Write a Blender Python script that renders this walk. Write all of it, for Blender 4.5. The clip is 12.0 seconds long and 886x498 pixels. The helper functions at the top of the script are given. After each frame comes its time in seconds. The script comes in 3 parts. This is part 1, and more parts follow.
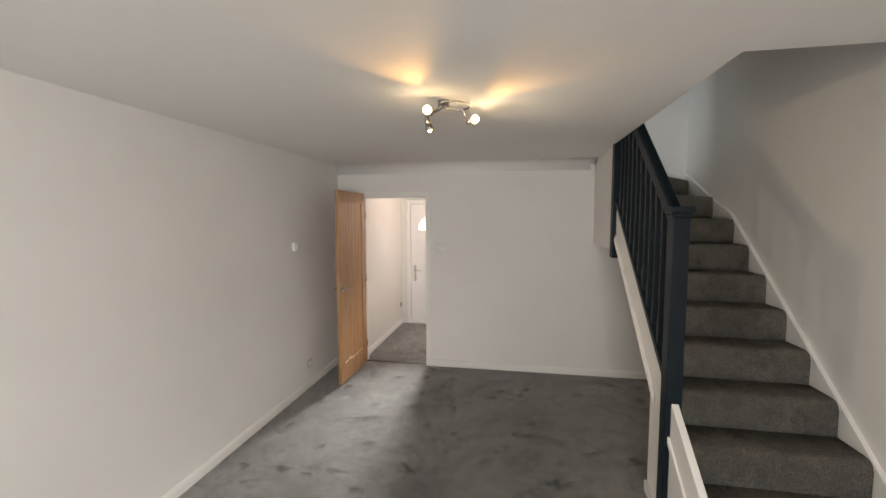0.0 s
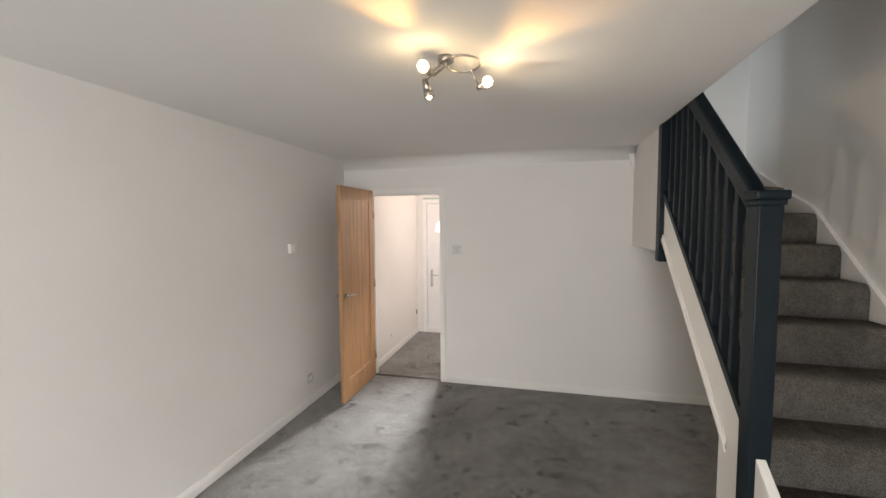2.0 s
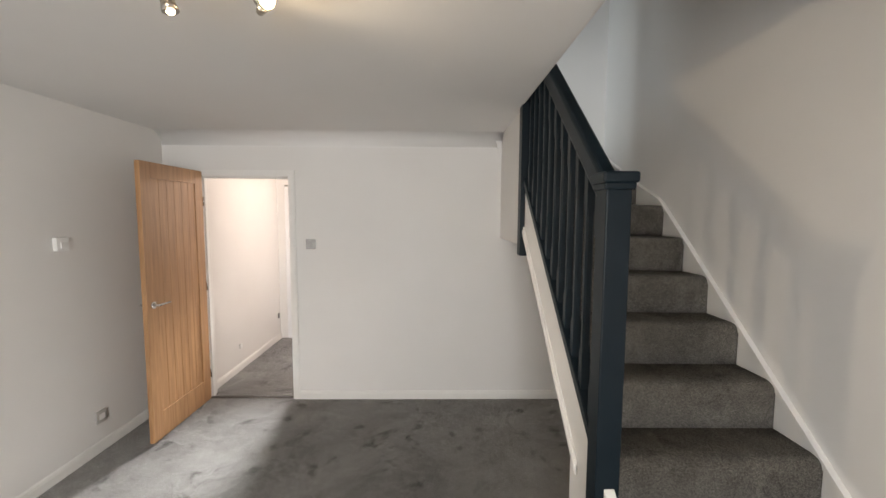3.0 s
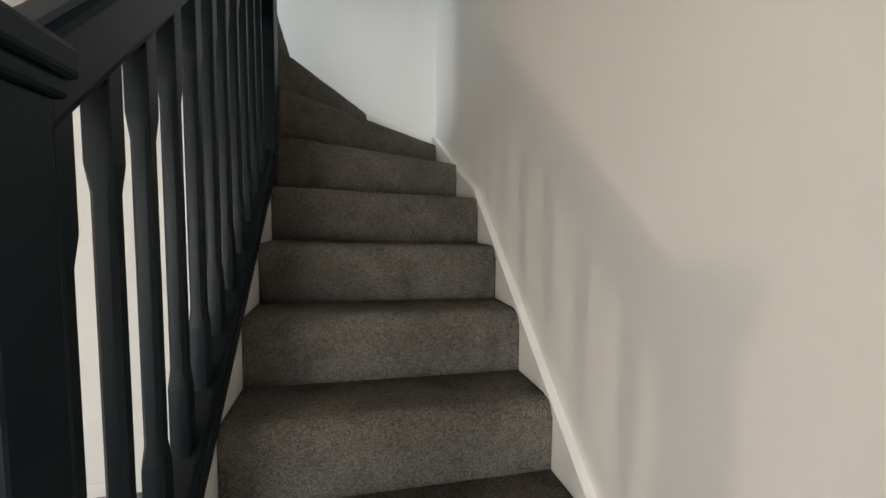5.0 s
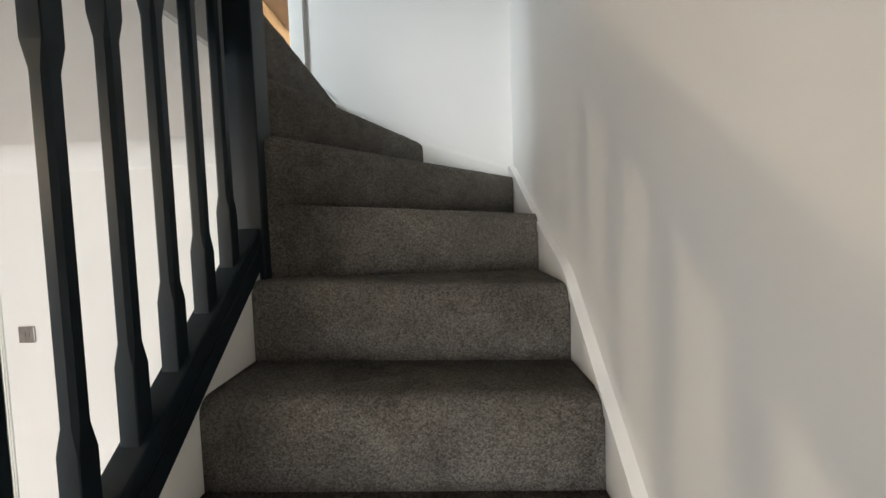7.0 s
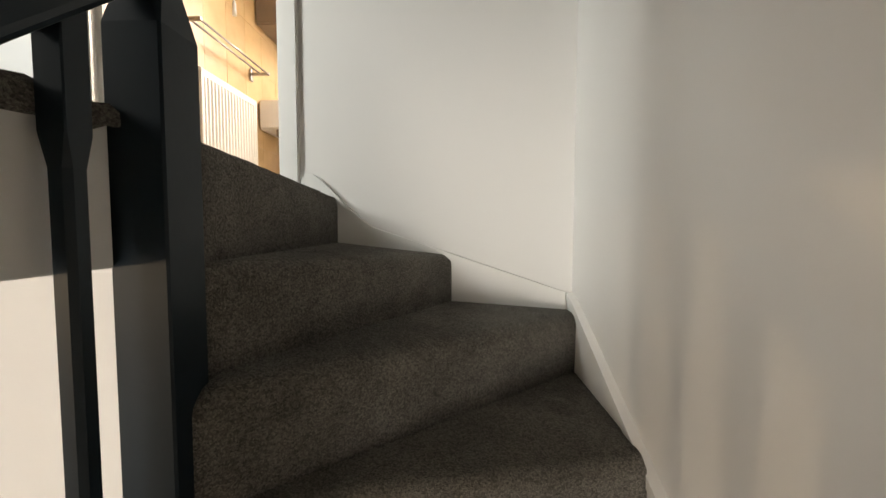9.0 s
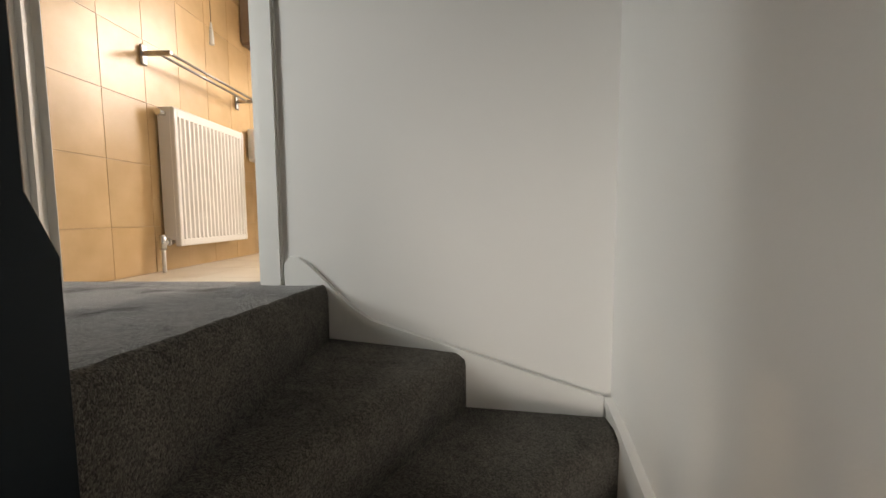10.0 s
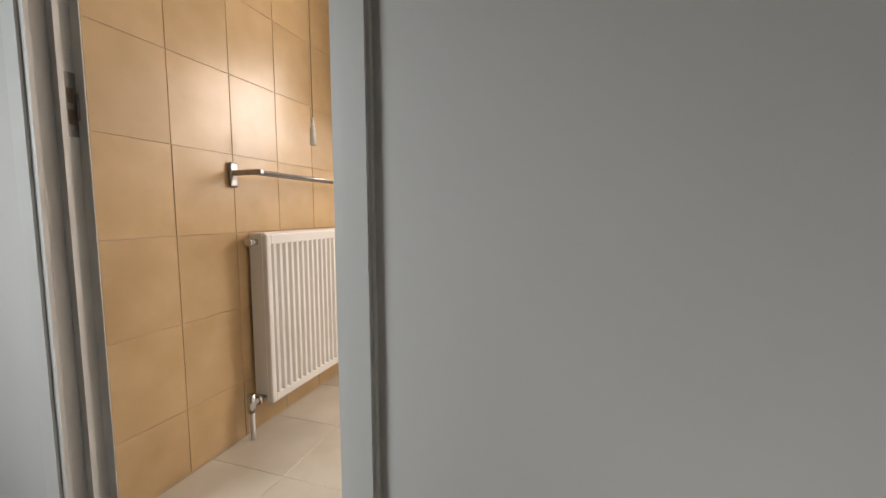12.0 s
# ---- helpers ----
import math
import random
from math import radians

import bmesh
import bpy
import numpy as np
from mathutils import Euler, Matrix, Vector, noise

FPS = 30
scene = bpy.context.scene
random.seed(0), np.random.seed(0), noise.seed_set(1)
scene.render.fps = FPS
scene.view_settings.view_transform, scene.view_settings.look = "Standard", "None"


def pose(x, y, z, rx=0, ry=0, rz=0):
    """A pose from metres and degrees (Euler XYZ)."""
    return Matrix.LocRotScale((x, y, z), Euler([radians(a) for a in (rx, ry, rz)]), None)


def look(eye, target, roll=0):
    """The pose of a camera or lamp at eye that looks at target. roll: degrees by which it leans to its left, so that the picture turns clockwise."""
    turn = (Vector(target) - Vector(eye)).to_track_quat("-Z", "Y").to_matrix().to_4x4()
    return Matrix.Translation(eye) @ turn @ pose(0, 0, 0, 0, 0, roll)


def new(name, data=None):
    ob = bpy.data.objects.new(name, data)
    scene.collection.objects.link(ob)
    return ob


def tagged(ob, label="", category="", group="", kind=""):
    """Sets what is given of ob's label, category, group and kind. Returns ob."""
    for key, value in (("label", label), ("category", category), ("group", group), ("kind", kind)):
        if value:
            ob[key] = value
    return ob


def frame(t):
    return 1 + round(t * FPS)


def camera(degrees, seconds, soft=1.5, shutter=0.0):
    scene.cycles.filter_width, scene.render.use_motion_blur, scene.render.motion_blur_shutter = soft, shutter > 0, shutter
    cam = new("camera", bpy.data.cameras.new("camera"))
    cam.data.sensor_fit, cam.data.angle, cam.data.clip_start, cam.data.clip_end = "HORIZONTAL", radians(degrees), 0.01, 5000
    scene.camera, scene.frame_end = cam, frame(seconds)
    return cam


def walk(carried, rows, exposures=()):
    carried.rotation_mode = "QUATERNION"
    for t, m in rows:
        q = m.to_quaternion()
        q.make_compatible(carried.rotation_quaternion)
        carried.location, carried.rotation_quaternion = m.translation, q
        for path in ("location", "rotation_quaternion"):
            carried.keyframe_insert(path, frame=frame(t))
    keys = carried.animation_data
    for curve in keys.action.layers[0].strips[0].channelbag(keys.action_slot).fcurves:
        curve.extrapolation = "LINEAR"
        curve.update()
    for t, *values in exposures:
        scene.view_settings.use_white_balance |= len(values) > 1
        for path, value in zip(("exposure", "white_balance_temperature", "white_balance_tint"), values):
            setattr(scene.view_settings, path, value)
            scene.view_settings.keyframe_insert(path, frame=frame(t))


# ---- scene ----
cam = camera(95.7, 12.0)
PATH = [
    (0, 0.556, 0.209, 1.783, 10.02, -4.59, -0.14),
    (0.5, 0.529, 0.377, 1.756, 12.96, -4.18, -0.38),
    (1, 0.491, 0.475, 1.754, 14.25, -4.10, -0.45),
    (1.5, 0.497, 0.563, 1.725, 14.28, -3.82, -0.49),
    (2, 0.562, 0.711, 1.723, 13.58, -3.93, -0.41),
    (2.5, 0.678, 0.965, 1.678, 7.35, -4.36, -0.01),
    (3, 0.842, 1.229, 1.691, -0.94, -4.83, 0.29),
    (3.5, 1.055, 1.493, 1.682, -8.58, -4.91, 0.56),
    (3.7, 1.180, 1.608, 1.701, -10.10, -4.79, 0.65),
    (5.3, 1.900, 2.205, 1.625, -12.99, -3.65, 0.48),
    (5.5, 1.970, 2.249, 1.601, -11.75, -3.36, -0.61),
    (6, 1.971, 2.373, 1.629, -9.08, -3.21, -0.71),
    (6.5, 1.984, 2.595, 1.796, -4.54, -4.25, -0.70),
    (7, 2.000, 2.757, 1.916, 1.41, -3.03, -2.05),
    (7.2, 1.969, 2.822, 1.980, 2.25, -3.32, -1.80),
    (8.8, 1.929, 3.266, 2.413, 2.86, -4.18, -0.67),
    (9, 1.879, 3.306, 2.462, 1.69, -3.39, 0.14),
    (9.5, 1.872, 3.439, 2.594, 1.90, -4.03, -0.28),
    (10, 1.845, 3.583, 2.776, 2.21, -4.73, -0.38),
    (10.5, 1.824, 3.741, 2.905, 2.87, -4.93, -0.40),
    (11, 1.817, 3.923, 3.046, 3.25, -5.30, -0.02),
    (11.5, 1.725, 4.108, 3.188, 8.48, -5.47, -0.14),
    (12, 1.611, 4.215, 3.338, 18.08, -5.16, -0.18),
]
EXPOSURES = [
    (0.0, -0.08, 7200, 14), (1.5, 0.08, 6950, 14), (2.5, 0.3, 6950, 14), (3.7, 0.48, 6900, 12), (5.3, 0.90, 7000, 10), (5.5, 1.03, 5700, 6), (6.0, 1.14, 5950, 8), (6.5, 1.12, 6350, 9), (7.2, 1.1, 7000, 12),
    (8.8, 1.0, 7900, 14), (9.5, 0.85, 7900, 14), (10.0, 0.5, 7800, 15), (11.0, 0.02, 7300, 13), (12.0, -0.05, 7300, 16),
]
walk(cam, [(t, pose(x, y, z, 90 + p, 0, w) @ pose(0, 0, 0, 0, 0, r)) for t, x, y, z, w, p, r in PATH], EXPOSURES)

# ---- plan, in metres ----
XL, XR = -1.55, 2.32         # living room side walls
YB, YF = -1.9, 4.815          # window wall behind, wall with the doors ahead
WT = 0.12                     # wall thickness
CEIL = 2.40                   # living room ceiling
UP = 2.522                    # upper floor level
LAND = 2.566                  # top of the landing carpet
UCEIL = 4.90                  # upper ceiling
RISE, GO = 0.1955, 0.2305
SX0, SX1 = 1.463, 2.296        # carpeted width of the stair
WELL_X, WELL_Y = 1.390, 1.945   # edge of the stairwell opening


def nose_y(k):
    """Front of straight step k, where step k is (k + 1) rises high."""
    return 2.865 + GO * (k - 4)


# ---- world and lights ----
world = bpy.data.worlds.new("world")
scene.world = world
world.use_nodes = True
wn = world.node_tree.nodes
sky = wn.new("ShaderNodeTexSky")
sky.sky_type, sky.sun_disc = "NISHITA", False
sky.sun_elevation, sky.sun_rotation = radians(35), radians(200)
world.node_tree.links.new(sky.outputs[0], wn["Background"].inputs[0])
wn["Background"].inputs[1].default_value = 0.1


def area_lamp(name, m, sx, sy, watts, colour, spread=180):
    d = bpy.data.lights.new(name, "AREA")
    d.shape, d.size, d.size_y, d.energy, d.color, d.spread = "RECTANGLE", sx, sy, watts, colour, radians(spread)
    o = new(name, d)
    o.matrix_world = m
    return o


def bulb_lamp(name, place, watts, colour, radius=0.03):
    d = bpy.data.lights.new(name, "POINT")
    d.energy, d.color, d.shadow_soft_size = watts, colour, radius
    o = new(name, d)
    o.location = place
    return o


DAY = (0.93, 0.97, 1.0)
area_lamp("window_daylight", look((0.35, YB + 0.05, 1.2), (-1.1, 1.2, 0.2)), 1.9, 1.4, 110, DAY, 150)
area_lamp("front_door_daylight", look((-0.60, 6.60, 1.70), (-0.64, 3.4, 0.0)), 0.36, 0.26, 14, DAY, 34)
area_lamp("hall_window_daylight", look((0.52, 5.9, 1.4), (-1.2, 5.9, 1.0)), 1.2, 1.6, 16, (1.0, 0.90, 0.88))
bulb_lamp("hall_bulb_light", (-0.45, 5.9, 2.15), 8, (1.0, 0.80, 0.64), 0.06)
# Added fill hung over the landing, no opening there; brightens the upper wall.
area_lamp("landing_fill", look((-0.70, 3.30, 3.95), (0.95, 4.80, 3.05)), 0.7, 1.2, 6.5, (0.78, 0.91, 1.0), 64)
area_lamp("bathroom_daylight", look((1.92, 6.93, 3.95), (0.95, 4.6, 2.55)), 0.6, 1.0, 33, (1.0, 0.97, 0.95))
WARM = (1.0, 0.54, 0.17)


def spot_lamp(name, place, way, watts, colour, cone=64, soft=0.03):
    d = bpy.data.lights.new(name, "SPOT")
    d.energy, d.color, d.spot_size, d.spot_blend, d.shadow_soft_size = watts, colour, radians(cone), 0.7, soft
    o = new(name, d)
    o.matrix_world = look(place, Vector(place) + Vector(way))
    return o


BULB1, BULB2, AIM1, AIM2 = Vector((0.115, 2.25, 2.325)), Vector((0.337, 2.487, 2.325)), Vector((-0.1, -1, 0.02)), Vector((0.6, -0.8, 0.02))
spot_lamp("spot_light", BULB1 + AIM1.normalized() * 0.03, AIM1 + Vector((0, 0, -0.06)), 17, WARM, 58)
spot_lamp("spot_light", BULB2 + AIM2.normalized() * 0.03, AIM2 + Vector((0, 0, -0.06)), 17, WARM, 58)
bulb_lamp("bulb_light", BULB1 + Vector((0, 0, -0.04)), 1.2, (1.0, 0.75, 0.42), 0.02)
bulb_lamp("bulb_light", BULB2 + Vector((0, 0, -0.04)), 1.2, (1.0, 0.75, 0.42), 0.02)
BULB3, AIM3 = Vector((0.095, 2.42, 2.250)), Vector((0.25, 0.05, -1))
spot_lamp("spot_light", BULB3 + AIM3.normalized() * 0.03, Vector((0.9, 0.1, -0.35)), 13, (1.0, 0.84, 0.62), 125, 0.022)


# ---- materials ----
def material(name):
    m = bpy.data.materials.new(name)
    m.use_nodes = True
    return m, m.node_tree.nodes, m.node_tree.links, m.node_tree.nodes["Principled BSDF"]


def mottled(name, c1, c2, scale, rough, bump=0.0, bump_scale=80.0, metal=0.0, detail=4.0, lo=0.3, hi=0.7, bump_dist=0.002, fine=0.0, fine_scale=300.0):
    """Two colours mixed by noise, with a fine relief and an optional finer speckle."""
    m, n, l, b = material(name)
    tc = n.new("ShaderNodeTexCoord")
    t = n.new("ShaderNodeTexNoise")
    t.inputs["Scale"].default_value, t.inputs["Detail"].default_value = scale, detail
    l.new(tc.outputs["Object"], t.inputs["Vector"])
    r = n.new("ShaderNodeValToRGB")
    r.color_ramp.elements[0].position, r.color_ramp.elements[1].position = lo, hi
    r.color_ramp.elements[0].color, r.color_ramp.elements[1].color = (*c1, 1), (*c2, 1)
    l.new(t.outputs["Fac"], r.inputs["Fac"])
    out = r.outputs["Color"]
    if fine:
        f = n.new("ShaderNodeTexNoise")
        f.inputs["Scale"].default_value, f.inputs["Detail"].default_value = fine_scale, 2.0
        l.new(tc.outputs["Object"], f.inputs["Vector"])
        mr = n.new("ShaderNodeMapRange")
        mr.inputs["From Min"].default_value, mr.inputs["From Max"].default_value = 0.3, 0.7
        mr.inputs["To Min"].default_value, mr.inputs["To Max"].default_value = 1 - fine, 1 + fine
        l.new(f.outputs["Fac"], mr.inputs["Value"])
        mx = n.new("ShaderNodeVectorMath")
        mx.operation = "SCALE"
        l.new(out, mx.inputs[0])
        l.new(mr.outputs["Result"], mx.inputs["Scale"])
        out = mx.outputs["Vector"]
    l.new(out, b.inputs["Base Color"])
    b.inputs["Roughness"].default_value, b.inputs["Metallic"].default_value = rough, metal
    if bump:
        t2 = n.new("ShaderNodeTexNoise")
        t2.inputs["Scale"].default_value, t2.inputs["Detail"].default_value = bump_scale, 3.0
        l.new(tc.outputs["Object"], t2.inputs["Vector"])
        bp = n.new("ShaderNodeBump")
        bp.inputs["Strength"].default_value, bp.inputs["Distance"].default_value = bump, bump_dist
        l.new(t2.outputs["Fac"], bp.inputs["Height"])
        l.new(bp.outputs["Normal"], b.inputs["Normal"])
    return m


WALL = mottled("wall_paint", (0.74, 0.725, 0.70), (0.78, 0.765, 0.74), 1.3, 0.75, 0.10, 160)
CEILM = mottled("ceiling_paint", (0.77, 0.76, 0.74), (0.80, 0.79, 0.77), 1.0, 0.8, 0.08, 200)
TRIM = mottled("white_gloss", (0.78, 0.77, 0.74), (0.82, 0.81, 0.78), 5.0, 0.32, 0.05, 60)


def carpet_material(name, colour, speckle, stains, sheen):
    """Cut-pile carpet: fine speckle, trodden patches and scattered dark stains."""
    m, n, l, b = material(name)
    tc = n.new("ShaderNodeTexCoord")

    def noise_ramp(scale, detail, lo, hi, v0, v1, rough=0.55, distort=0.0):
        t = n.new("ShaderNodeTexNoise")
        t.inputs["Scale"].default_value, t.inputs["Detail"].default_value = scale, detail
        t.inputs["Roughness"].default_value, t.inputs["Distortion"].default_value = rough, distort
        l.new(tc.outputs["Object"], t.inputs["Vector"])
        r = n.new("ShaderNodeMapRange")
        for key, v in zip(("From Min", "From Max", "To Min", "To Max"), (lo, hi, v0, v1)):
            r.inputs[key].default_value = v
        l.new(t.outputs["Fac"], r.inputs["Value"])
        return r.outputs["Result"], t.outputs["Fac"]

    def times(a, b):
        q = n.new("ShaderNodeMath")
        q.operation = "MULTIPLY"
        l.new(a, q.inputs[0])
        l.new(b, q.inputs[1])
        return q.outputs[0]

    patch, _ = noise_ramp(2.1, 6, 0.35, 0.65, 0.80, 1.18, 0.6, 0.3)
    trodden, _ = noise_ramp(9.0, 4, 0.35, 0.65, 0.87, 1.11, 0.6, 0.4)
    stain, _ = noise_ramp(6.5, 3, 0.60, 0.68, 1.0, 1 - stains, 0.5, 0.4)
    scuff, _ = noise_ramp(15.0, 4, 0.62, 0.70, 1.0, 1 - 0.7 * stains, 0.6, 1.2)
    streak, _ = noise_ramp(11.0, 4, 0.58, 0.68, 1.0, 1 + 0.4 * stains, 0.65, 0.6)
    v = n.new("ShaderNodeTexVoronoi")
    v.inputs["Scale"].default_value = 300.0
    l.new(tc.outputs["Object"], v.inputs["Vector"])
    sp = n.new("ShaderNodeSeparateColor")
    l.new(v.outputs["Color"], sp.inputs["Color"])
    mr = n.new("ShaderNodeMapRange")
    mr.inputs["To Min"].default_value, mr.inputs["To Max"].default_value = 1 - speckle, 1 + speckle
    l.new(sp.outputs["Red"], mr.inputs["Value"])
    pile, height = noise_ramp(420, 2, 0.3, 0.7, 0.75, 1.25)
    value = times(times(times(times(patch, trodden), times(stain, scuff)), streak), times(mr.outputs["Result"], pile))
    c = n.new("ShaderNodeVectorMath")
    c.operation = "SCALE"
    c.inputs[0].default_value = colour
    l.new(value, c.inputs["Scale"])
    l.new(c.outputs["Vector"], b.inputs["Base Color"])
    b.inputs["Roughness"].default_value = 1.0
    b.inputs["Specular IOR Level"].default_value = 0.1
    b.inputs["Sheen Roughness"].default_value = 0.4
    sh = n.new("ShaderNodeMath")
    sh.operation, sh.use_clamp = "MULTIPLY", True
    sh.inputs[1].default_value = sheen
    l.new(value, sh.inputs[0])
    l.new(sh.outputs[0], b.inputs["Sheen Weight"])
    bp = n.new("ShaderNodeBump")
    bp.inputs["Strength"].default_value, bp.inputs["Distance"].default_value = 1.0, 0.005
    l.new(height, bp.inputs["Height"])
    l.new(bp.outputs["Normal"], b.inputs["Normal"])
    return m


CARPET = carpet_material("grey_carpet", (0.132, 0.125, 0.119), 0.45, 0.45, 0.8)
# Browner stair copy, its base darkened to stand in for shade on the steps.
STAIR_CARPET_SHADED = carpet_material("stair_carpet_shaded", (0.116, 0.105, 0.089), 0.46, 0.25, 0.14)
BLACK = mottled("black_satin_paint", (0.0045, 0.0100, 0.0145), (0.0070, 0.0135, 0.0190), 6.0, 0.40, 0.10, 45)
BLACK.node_tree.nodes["Principled BSDF"].inputs["Specular IOR Level"].default_value = 0.2
CHROME = mottled("brushed_chrome", (0.62, 0.62, 0.62), (0.72, 0.72, 0.72), 30.0, 0.22, metal=1.0)
STEEL = mottled("dark_steel", (0.32, 0.31, 0.30), (0.40, 0.39, 0.38), 30.0, 0.30, metal=1.0)
PLASTIC = mottled("white_plastic", (0.78, 0.78, 0.76), (0.82, 0.82, 0.80), 8.0, 0.35)
UPVC = mottled("white_upvc", (0.80, 0.80, 0.80), (0.84, 0.84, 0.84), 5.0, 0.28)
ENAMEL = mottled("radiator_enamel", (0.80, 0.78, 0.75), (0.84, 0.82, 0.79), 6.0, 0.30)
GROUT = mottled("grout", (0.62, 0.48, 0.32), (0.70, 0.56, 0.39), 12.0, 0.9)
BROWN = mottled("brown_board", (0.18, 0.13, 0.09), (0.22, 0.16, 0.11), 9.0, 0.5)


def glowing(name, colour, strength):
    m, n, l, b = material(name)
    b.inputs["Emission Color"].default_value = (*colour, 1)
    b.inputs["Emission Strength"].default_value = strength
    b.inputs["Base Color"].default_value = (*colour, 1)
    return m


ACRYLIC = mottled("clear_acrylic", (0.86, 0.86, 0.84), (0.92, 0.92, 0.90), 20.0, 0.08)
BULB = glowing("lit_bulb", (1.0, 0.78, 0.42), 16)
# Both glasses emit a glow in place of the daylight behind the panes.
DAYGLASS = glowing("daylit_glass", (0.95, 0.98, 1.0), 2.2)
FROSTED = glowing("frosted_fanlight_glass", (0.95, 0.98, 1.0), 0.9)
DARKMETAL = mottled("dark_metal_strip", (0.05, 0.045, 0.04), (0.09, 0.08, 0.07), 40.0, 0.55, metal=0.4)
NICKEL = mottled("brushed_nickel", (0.60, 0.59, 0.57), (0.66, 0.65, 0.63), 30.0, 0.45, metal=0.6)


def oak():
    m, n, l, b = material("oak_veneer")
    tc = n.new("ShaderNodeTexCoord")
    mp = n.new("ShaderNodeMapping")
    mp.inputs["Scale"].default_value = (26, 26, 1.6)
    l.new(tc.outputs["Object"], mp.inputs["Vector"])
    t = n.new("ShaderNodeTexNoise")
    t.inputs["Scale"].default_value, t.inputs["Detail"].default_value, t.inputs["Distortion"].default_value = 1.6, 6.0, 0.6
    l.new(mp.outputs["Vector"], t.inputs["Vector"])
    r = n.new("ShaderNodeValToRGB")
    r.color_ramp.elements[0].position, r.color_ramp.elements[1].position = 0.3, 0.72
    r.color_ramp.elements[0].color, r.color_ramp.elements[1].color = (0.32, 0.165, 0.076, 1), (0.47, 0.265, 0.126, 1)
    l.new(t.outputs["Fac"], r.inputs["Fac"])
    l.new(r.outputs["Color"], b.inputs["Base Color"])
    b.inputs["Roughness"].default_value = 0.42
    bp = n.new("ShaderNodeBump")
    bp.inputs["Strength"].default_value, bp.inputs["Distance"].default_value = 0.15, 0.001
    l.new(t.outputs["Fac"], bp.inputs["Height"])
    l.new(bp.outputs["Normal"], b.inputs["Normal"])
    return m


OAK = oak()


def tile_material(name, c1, c2, scale, rough):
    """Glazed tile, each piece a little different."""
    m, n, l, b = material(name)
    tc = n.new("ShaderNodeTexCoord")
    oi = n.new("ShaderNodeObjectInfo")
    ad = n.new("ShaderNodeVectorMath")
    ad.operation = "ADD"
    mu = n.new("ShaderNodeMath")
    mu.operation = "MULTIPLY"
    mu.inputs[1].default_value = 40.0
    l.new(oi.outputs["Random"], mu.inputs[0])
    l.new(tc.outputs["Object"], ad.inputs[0])
    l.new(mu.outputs[0], ad.inputs[1])
    t = n.new("ShaderNodeTexNoise")
    t.inputs["Scale"].default_value, t.inputs["Detail"].default_value = scale, 5.0
    l.new(ad.outputs["Vector"], t.inputs["Vector"])
    r = n.new("ShaderNodeValToRGB")
    r.color_ramp.elements[0].position, r.color_ramp.elements[1].position = 0.3, 0.7
    r.color_ramp.elements[0].color, r.color_ramp.elements[1].color = (*c1, 1), (*c2, 1)
    l.new(t.outputs["Fac"], r.inputs["Fac"])
    mr = n.new("ShaderNodeMapRange")
    mr.inputs["To Min"].default_value, mr.inputs["To Max"].default_value = 0.92, 1.08
    l.new(oi.outputs["Random"], mr.inputs["Value"])
    sc = n.new("ShaderNodeVectorMath")
    sc.operation = "SCALE"
    l.new(r.outputs["Color"], sc.inputs[0])
    l.new(mr.outputs["Result"], sc.inputs["Scale"])
    l.new(sc.outputs["Vector"], b.inputs["Base Color"])
    b.inputs["Roughness"].default_value = rough
    return m


TILE = tile_material("beige_wall_tile", (0.56, 0.37, 0.185), (0.66, 0.46, 0.25), 7.0, 0.28)
FLOORTILE = tile_material("pale_floor_tile", (0.62, 0.55, 0.45), (0.74, 0.68, 0.58), 5.0, 0.30)


# ---- mesh helpers ----
def add_box(bm, x0, x1, y0, y1, z0, z1):
    v = [bm.verts.new(p) for p in ((x0, y0, z0), (x1, y0, z0), (x1, y1, z0), (x0, y1, z0), (x0, y0, z1), (x1, y0, z1), (x1, y1, z1), (x0, y1, z1))]
    return [bm.faces.new([v[i] for i in f]) for f in ((3, 2, 1, 0), (4, 5, 6, 7), (0, 1, 5, 4), (1, 2, 6, 5), (2, 3, 7, 6), (3, 0, 4, 7))]


def box(x0, x1, y0, y1, z0, z1, bevel=0.0, seg=2):
    bm = bmesh.new()
    add_box(bm, x0, x1, y0, y1, z0, z1)
    if bevel:
        bmesh.ops.bevel(bm, geom=list(bm.edges), offset=bevel, segments=seg, affect="EDGES", profile=0.5)
    return bm


def prism(points, axis, a, b, bevel=0.0, seg=2):
    """A polygon in the plane across an axis, drawn out from a to b along it. Points are (y, z), (x, z) or (x, y)."""
    bm = bmesh.new()
    place = {"x": lambda p, d: (d, p[0], p[1]), "y": lambda p, d: (p[0], d, p[1]), "z": lambda p, d: (p[0], p[1], d)}[axis]
    v0, v1 = [bm.verts.new(place(p, a)) for p in points], [bm.verts.new(place(p, b)) for p in points]
    n = len(points)
    bm.faces.new(v0)
    bm.faces.new(v1[::-1])
    for i in range(n):
        bm.faces.new((v0[i], v0[(i + 1) % n], v1[(i + 1) % n], v1[i]))
    bmesh.ops.recalc_face_normals(bm, faces=bm.faces)
    if bevel:
        bmesh.ops.bevel(bm, geom=list(bm.edges), offset=bevel, segments=seg, affect="EDGES", profile=0.5)
    return bm


def tube(p, q, r, sides=16, r2=None):
    """A round bar from p to q."""
    bm = bmesh.new()
    p, q = Vector(p), Vector(q)
    d = q - p
    m = Matrix.Translation((p + q) / 2) @ d.to_track_quat("Z", "Y").to_matrix().to_4x4()
    bmesh.ops.create_cone(bm, cap_ends=True, segments=sides, radius1=r, radius2=r if r2 is None else r2, depth=d.length, matrix=m)
    for f in bm.faces:
        f.smooth = len(f.verts) == 4
    return bm


